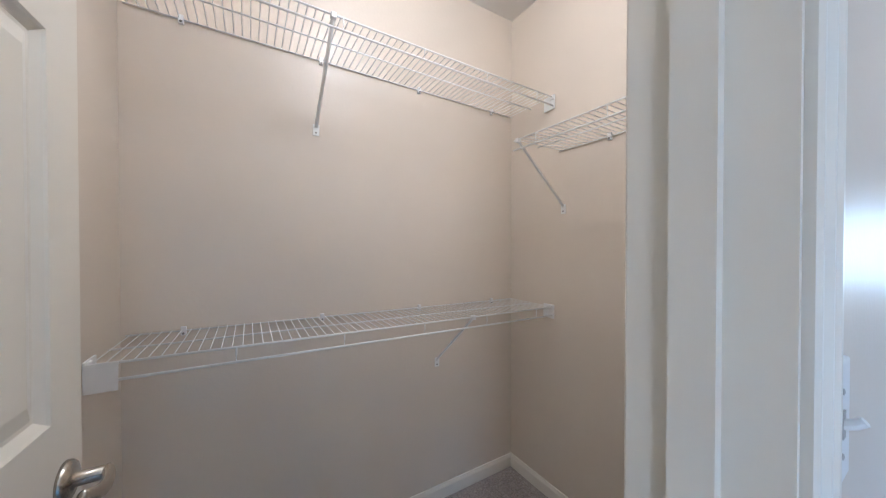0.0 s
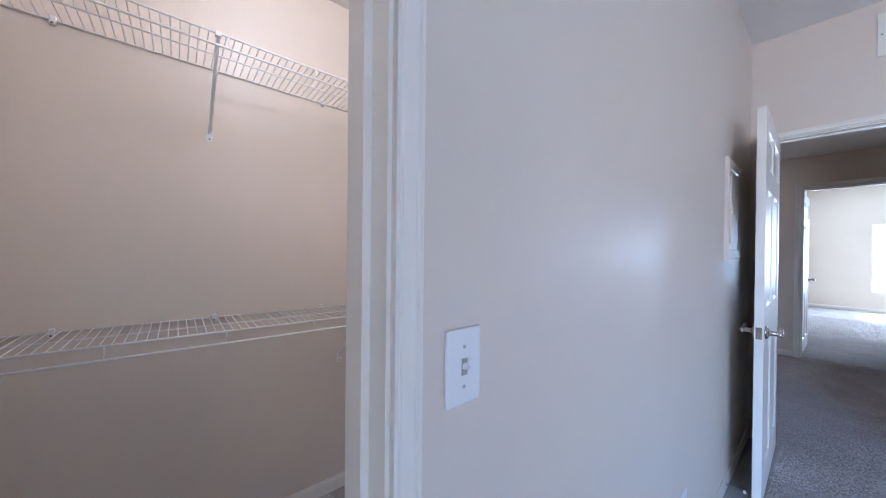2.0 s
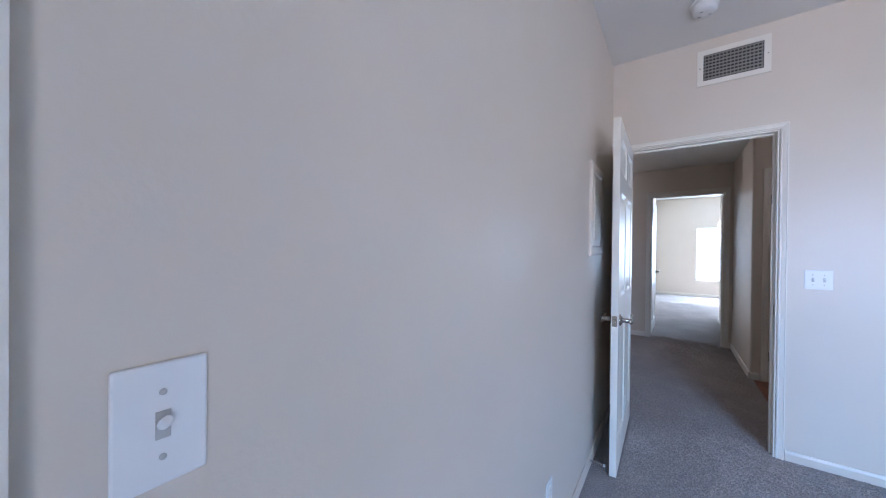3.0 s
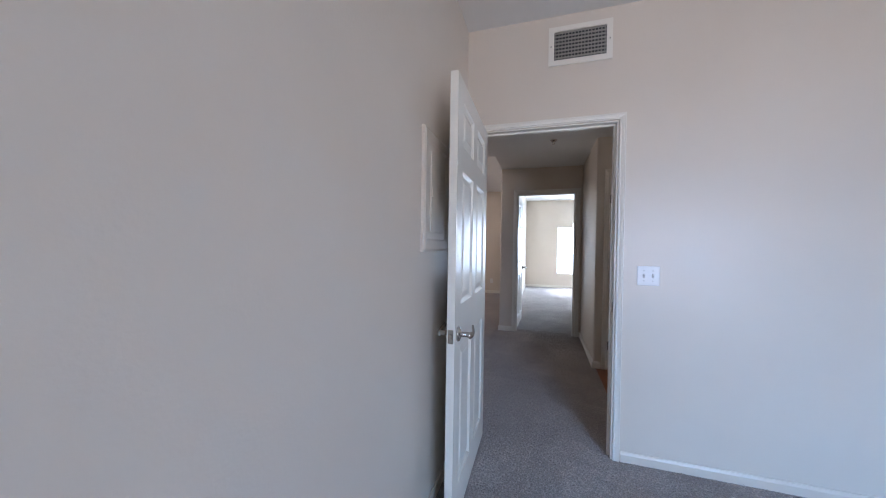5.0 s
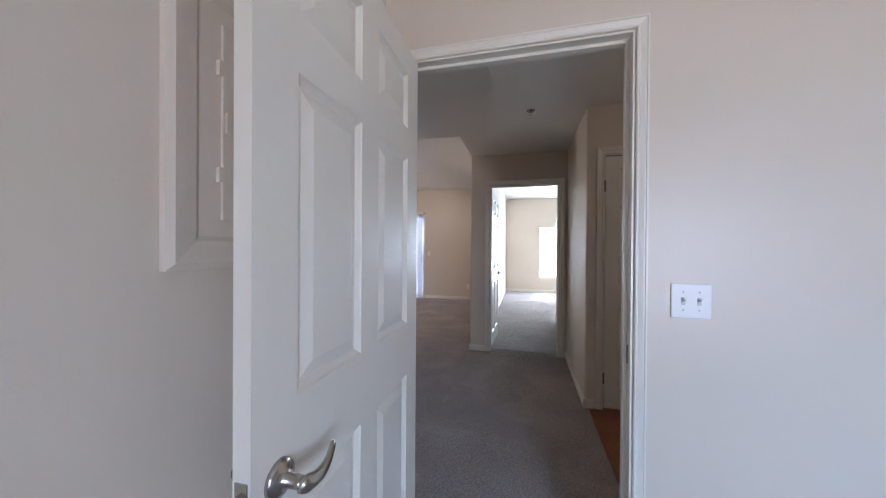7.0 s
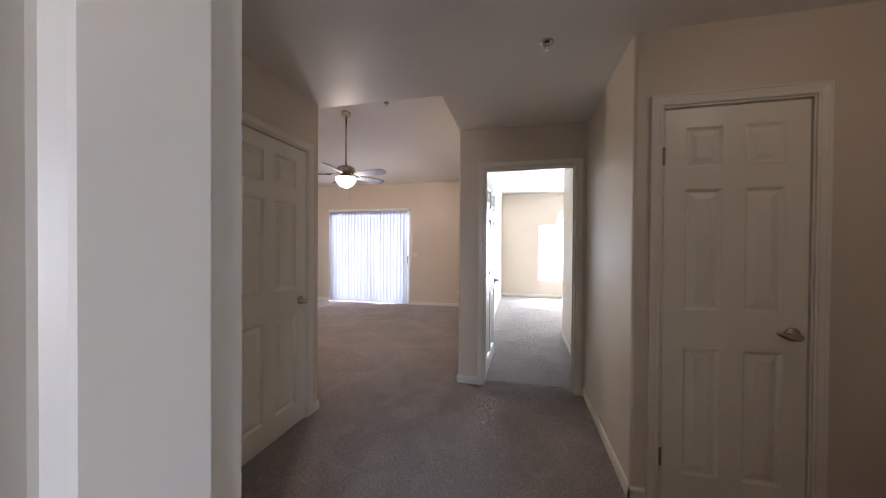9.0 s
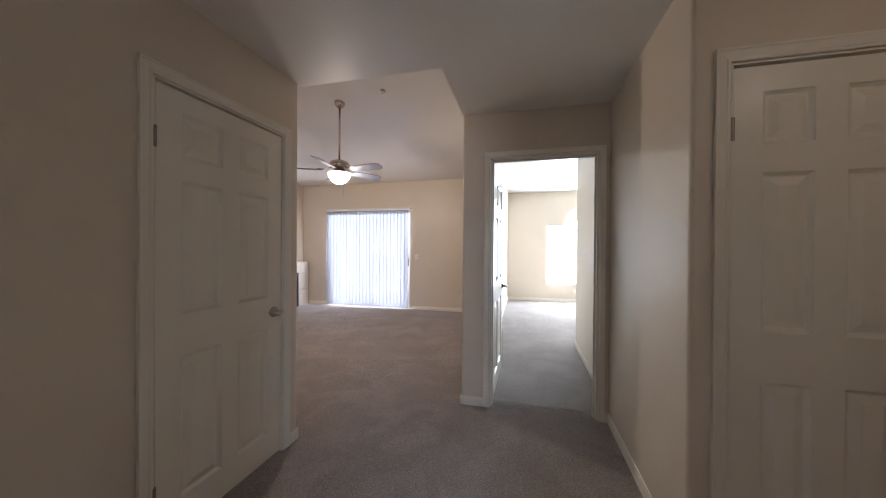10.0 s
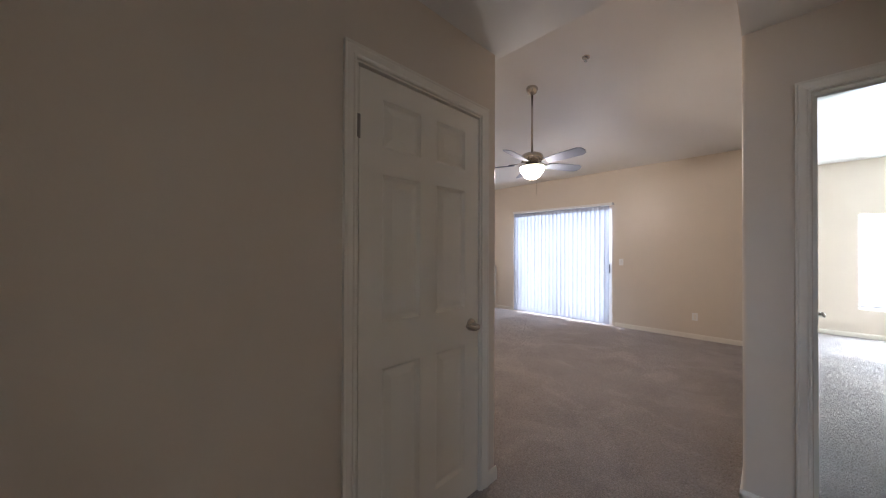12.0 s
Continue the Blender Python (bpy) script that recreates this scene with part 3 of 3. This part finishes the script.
# ---- windows ----
def window(name, axis_y, x0, x1, z0, z1, label, mullions=1, f=0.04):
    w = thing(name, label=label, category="window", kind="structure")
    part("window_frame", boxes((x0, x1, axis_y - 0.03, axis_y + 0.03, z0, z0 + f), (x0, x1, axis_y - 0.03, axis_y + 0.03, z1 - f, z1),
         (x0, x0 + f, axis_y - 0.03, axis_y + 0.03, z0 + f, z1 - f), (x1 - f, x1, axis_y - 0.03, axis_y + 0.03, z0 + f, z1 - f)), M_VINYL, w)
    step = (x1 - x0 - 2 * f) / (mullions + 1)
    for k in range(mullions + 1):
        a = x0 + f + k * step
        p = part("pane", boxes((a + 0.012, a + step - 0.012, axis_y - 0.003, axis_y + 0.003, z0 + f, z1 - f)), M_GLASS, w)
        p.visible_shadow = False
        if k:
            part("mullion", boxes((a - 0.012, a + 0.012, axis_y - 0.025, axis_y + 0.025, z0 + f, z1 - f)), M_VINYL, w)
    return w


window("window_1", -4.385, 1.75, 3.45, 0.5, 2.05, "white vinyl bedroom window")
window("window_2", 8.585, 0.95, 2.73, 0.43, 1.90, "white vinyl window glaring with daylight", f=0.022)
w3 = thing("window_3", label="half-round window above the far bedroom window", category="window", kind="structure")
bm = bmesh.new()
ring = [[bm.verts.new((1.84 + r * math.cos(a), y, 1.90 + r * math.sin(a))) for a in (math.pi * k / 24 for k in range(25))] for r, y in ((0.47, 8.565), (0.42, 8.565), (0.42, 8.605), (0.47, 8.605))]
for i in range(4):
    a, b = ring[i], ring[(i + 1) % 4]
    for k in range(24):
        bm.faces.new((a[k], a[k + 1], b[k + 1], b[k]))
part("window_frame", bm, M_VINYL, w3)
bm = bmesh.new()
fr = [[bm.verts.new((1.84 + 0.43 * math.cos(math.pi * k / 24), y, 1.90 + 0.43 * math.sin(math.pi * k / 24))) for k in range(25)] for y in (8.583, 8.588)]
bm.faces.new(fr[0])
bm.faces.new(fr[1])
pn = part("pane", bm, M_GLASS, w3)
pn.visible_shadow = False

# sliding patio door
sd = thing("patio_door", label="white sliding glass patio door behind vertical blinds", category="sliding door", kind="structure")
y = 6.665
part("frame", boxes((-3.9, -1.95, y - 0.04, y + 0.04, 2.02, 2.07), (-3.9, -1.95, y - 0.04, y + 0.04, 0, 0.025), (-3.9, -3.86, y - 0.04, y + 0.04, 0.025, 2.02), (-1.99, -1.95, y - 0.04, y + 0.04, 0.025, 2.02)), M_VINYL, sd)
for x0, x1, dy in ((-3.86, -2.90, 0.016), (-2.95, -1.99, -0.016)):
    sash = part("sash", boxes((x0, x1, y + dy - 0.014, y + dy + 0.014, 0.025, 0.085), (x0, x1, y + dy - 0.014, y + dy + 0.014, 1.965, 2.02),
                (x0, x0 + 0.05, y + dy - 0.014, y + dy + 0.014, 0.085, 1.965), (x1 - 0.05, x1, y + dy - 0.014, y + dy + 0.014, 0.085, 1.965)), M_VINYL, sd)
    p = part("pane", boxes((x0 + 0.05, x1 - 0.05, y + dy - 0.003, y + dy + 0.003, 0.085, 1.965)), M_GLASS, sash)
    p.visible_shadow = False
hd = part("handle", boxes((-2.03, -2.0, y - 0.065, y - 0.03, 0.92, 1.08), bevel=0.005), M_DARK, sd, "dark door pull")

bl = thing("vertical_blinds", pose(-2.93, 6.5, 0), "white translucent vertical blinds drawn over the patio door", "blinds")
part("headrail", boxes((-1.0, 1.02, -0.03, 0.065, 2.125, 2.165), bevel=0.004), M_PLASTIC, bl)
bm = bmesh.new()
sec = [(-0.044 + 0.088 * k / 6, 0.006 * math.cos(math.pi * (k / 6 - 0.5))) for k in range(7)]
lo = [bm.verts.new((a, b, 0.03)) for a, b in sec]
hi = [bm.verts.new((a, b, 2.12)) for a, b in sec]
for k in range(6):
    bm.faces.new((lo[k], lo[k + 1], hi[k + 1], hi[k]))
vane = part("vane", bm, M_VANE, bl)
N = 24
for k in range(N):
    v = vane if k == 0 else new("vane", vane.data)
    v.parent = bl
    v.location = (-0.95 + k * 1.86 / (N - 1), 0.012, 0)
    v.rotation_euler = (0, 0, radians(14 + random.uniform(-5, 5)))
part("wand", tube(bmesh.new(), [(-0.97, -0.03, 2.12), (-0.975, -0.035, 1.0)], 0.004, 8), M_PLASTIC, bl)

# ---- ceiling fan ----
fan = thing("ceiling_fan", pose(-1.92, 3.8, 0), "brushed nickel ceiling fan with lit bowl light", "ceiling fan")
zt = vault(3.8)
part("canopy", lathe(bmesh.new(), [(0.065, zt + 0.02), (0.065, zt - 0.02), (0.05, zt - 0.055), (0.018, zt - 0.075)], None, 24), M_NICKEL, fan, "", True)
part("downrod", tube(bmesh.new(), [(0, 0, zt - 0.06), (0, 0, 2.42)], 0.0125, 12), M_NICKEL, fan, "", True)
part("motor", lathe(bmesh.new(), [(0.02, 2.45), (0.06, 2.445), (0.115, 2.42), (0.13, 2.385), (0.115, 2.35), (0.075, 2.335), (0.07, 2.31)], None, 32), M_NICKEL, fan, "", True)
part("light_fitter", lathe(bmesh.new(), [(0.07, 2.315), (0.10, 2.30), (0.135, 2.285), (0.13, 2.275)], None, 32), M_NICKEL, fan, "", True)
sh = part("shade", lathe(bmesh.new(), [(0.136, 2.278), (0.138, 2.255), (0.122, 2.215), (0.085, 2.17), (0.04, 2.143), (0.001, 2.138)], None, 32), M_SHADE, fan, "glowing frosted glass bowl", True)
sh.visible_shadow = False
part("finial", lathe(bmesh.new(), [(0.010, 2.140), (0.012, 2.132), (0.004, 2.122)], None, 12), M_NICKEL, fan)
part("pull_chain", tube(bmesh.new(), [(0.06, 0, 2.30), (0.06, 0, 1.95)], 0.0015, 5), M_NICKEL, fan)
for k in range(5):
    a = radians(-10 + 72 * k)
    rot = Matrix.Rotation(a, 4, "Z")
    bm = bmesh.new()
    outl = [(0.20, -0.050), (0.40, -0.064), (0.60, -0.066), (0.645, -0.045), (0.66, 0), (0.645, 0.045), (0.60, 0.066), (0.40, 0.064), (0.20, 0.050)]
    f0 = [bm.verts.new((px, py, 2.308 - py * 0.3)) for px, py in outl]
    f1 = [bm.verts.new((px, py, 2.316 - py * 0.3)) for px, py in outl]
    bm.faces.new(f0)
    bm.faces.new(f1)
    for i in range(len(outl)):
        j = (i + 1) % len(outl)
        bm.faces.new((f0[i], f0[j], f1[j], f1[i]))
    bmesh.ops.transform(bm, matrix=rot, verts=bm.verts)
    bp = part("blade", bm, M_BLADE, fan)
    bm = tube(bmesh.new(), [(0.10, 0, 2.35), (0.17, 0, 2.325), (0.27, 0, 2.322)], [0.012, 0.010, 0.016], 8, 0.4)
    bmesh.ops.transform(bm, matrix=rot, verts=bm.verts)
    part("blade_arm", bm, M_NICKEL, bp)

# ---- fireplace in the living room ----
fp = thing("fireplace", pose(-4.6, 5.75, 0), "tan tiled fireplace with dark firebox", "fireplace")
for z0, z1, ys in ((0, 0.36, (-0.80, -0.45)), (0.364, 0.74, (-0.80, -0.45)), (0, 0.36, (0.45, 0.80)), (0.364, 0.74, (0.45, 0.80))):
    part("tile", boxes((0.002, 0.18, ys[0] + 0.002, ys[1] - 0.002, z0, z1), bevel=0.003), M_TILE, fp)
for k in range(4):
    part("tile", boxes((0.002, 0.18, -0.80 + 0.4 * k + 0.002, -0.40 + 0.4 * k - 0.002, 0.744, 0.98), bevel=0.003), M_TILE, fp)
part("firebox", boxes((0.004, 0.02, -0.448, 0.448, 0.0, 0.738), (0.02, 0.185, -0.448, -0.41, 0, 0.738), (0.02, 0.185, 0.41, 0.448, 0, 0.738), (0.02, 0.185, -0.41, 0.41, 0.69, 0.738), (0.15, 0.17, -0.41, 0.41, 0.02, 0.69)), M_DARK, fp, "black metal firebox opening")

# ---- wood floor planks in the entry ----
part("underlay", boxes((1.07, 2.5, 0.06, 1.63, -0.1, -0.012)), M_DARK, wood)
yy = 0.06
while yy < 1.62:
    x = 1.075
    cut = x + random.uniform(0.4, 1.0)
    y1 = min(yy + 0.125, 1.63)
    part("plank", boxes((x, cut - 0.001, yy + 0.001, y1 - 0.001, -0.012, -0.002)), M_WOOD, wood)
    part("plank", boxes((cut, 2.5, yy + 0.001, y1 - 0.001, -0.012, -0.002)), M_WOOD, wood)
    yy += 0.125

# ---- carpet pile ----
def pile(name, areas, per_m2, seed, tall=1.0):
    rng = np.random.default_rng(seed)
    pts = []
    for x0, x1, y0, y1, k in areas:
        n = int((x1 - x0) * (y1 - y0) * per_m2 * k)
        pts.append(np.c_[rng.uniform(x0, x1, n), rng.uniform(y0, y1, n)])
    p = np.concatenate(pts)
    n = len(p)
    turn, r, h = rng.uniform(0, 6.28, n), rng.uniform(0.004, 0.008, n), rng.uniform(0.003, 0.010, n) * tall
    lean = rng.normal(0, 0.008, (n, 2))
    v = np.zeros((n, 4, 3))
    for k in range(3):
        v[:, k, 0] = p[:, 0] + r * np.cos(turn + k * 2.094)
        v[:, k, 1] = p[:, 1] + r * np.sin(turn + k * 2.094)
        v[:, k, 2] = -0.001
    v[:, 3, :2], v[:, 3, 2] = p + lean, h
    base = np.arange(n)[:, None] * 4
    f = np.concatenate([base + np.array(q) for q in ((0, 1, 3), (1, 2, 3), (2, 0, 3))])
    me = bpy.data.meshes.new(name)
    me.from_pydata(v.reshape(-1, 3).tolist(), [], f.tolist())
    me.materials.append(M_TUFT)
    return tagged(new(name, me), "short grey-brown carpet pile tufts", "carpet", kind="stuff")


pile("carpet_pile", [(-1.09, 1.03, 0.13, 2.0, 1.0), (-0.08, 1.03, 2.0, 2.75, 1.0), (-2.6, -0.12, 2.02, 3.6, 0.9), (-3.6, -0.12, 3.6, 6.5, 0.4), (0.17, 0.91, 2.75, 2.9, 1.0),
                     (0.13, 0.9, -0.02, 0.12, 1.0), (0.16, 2.4, -1.6, -0.02, 0.9), (0.02, 1.6, -2.6, -1.6, 0.4), (-1.31, -0.7, -2.6, -1.92, 0.8)], 11000, 4, 0.75)
pile("carpet_pile", [(0.03, 1.08, 2.9, 4.7, 1.0), (0.03, 2.4, 4.7, 6.8, 0.8)], 10000, 7, 0.28)
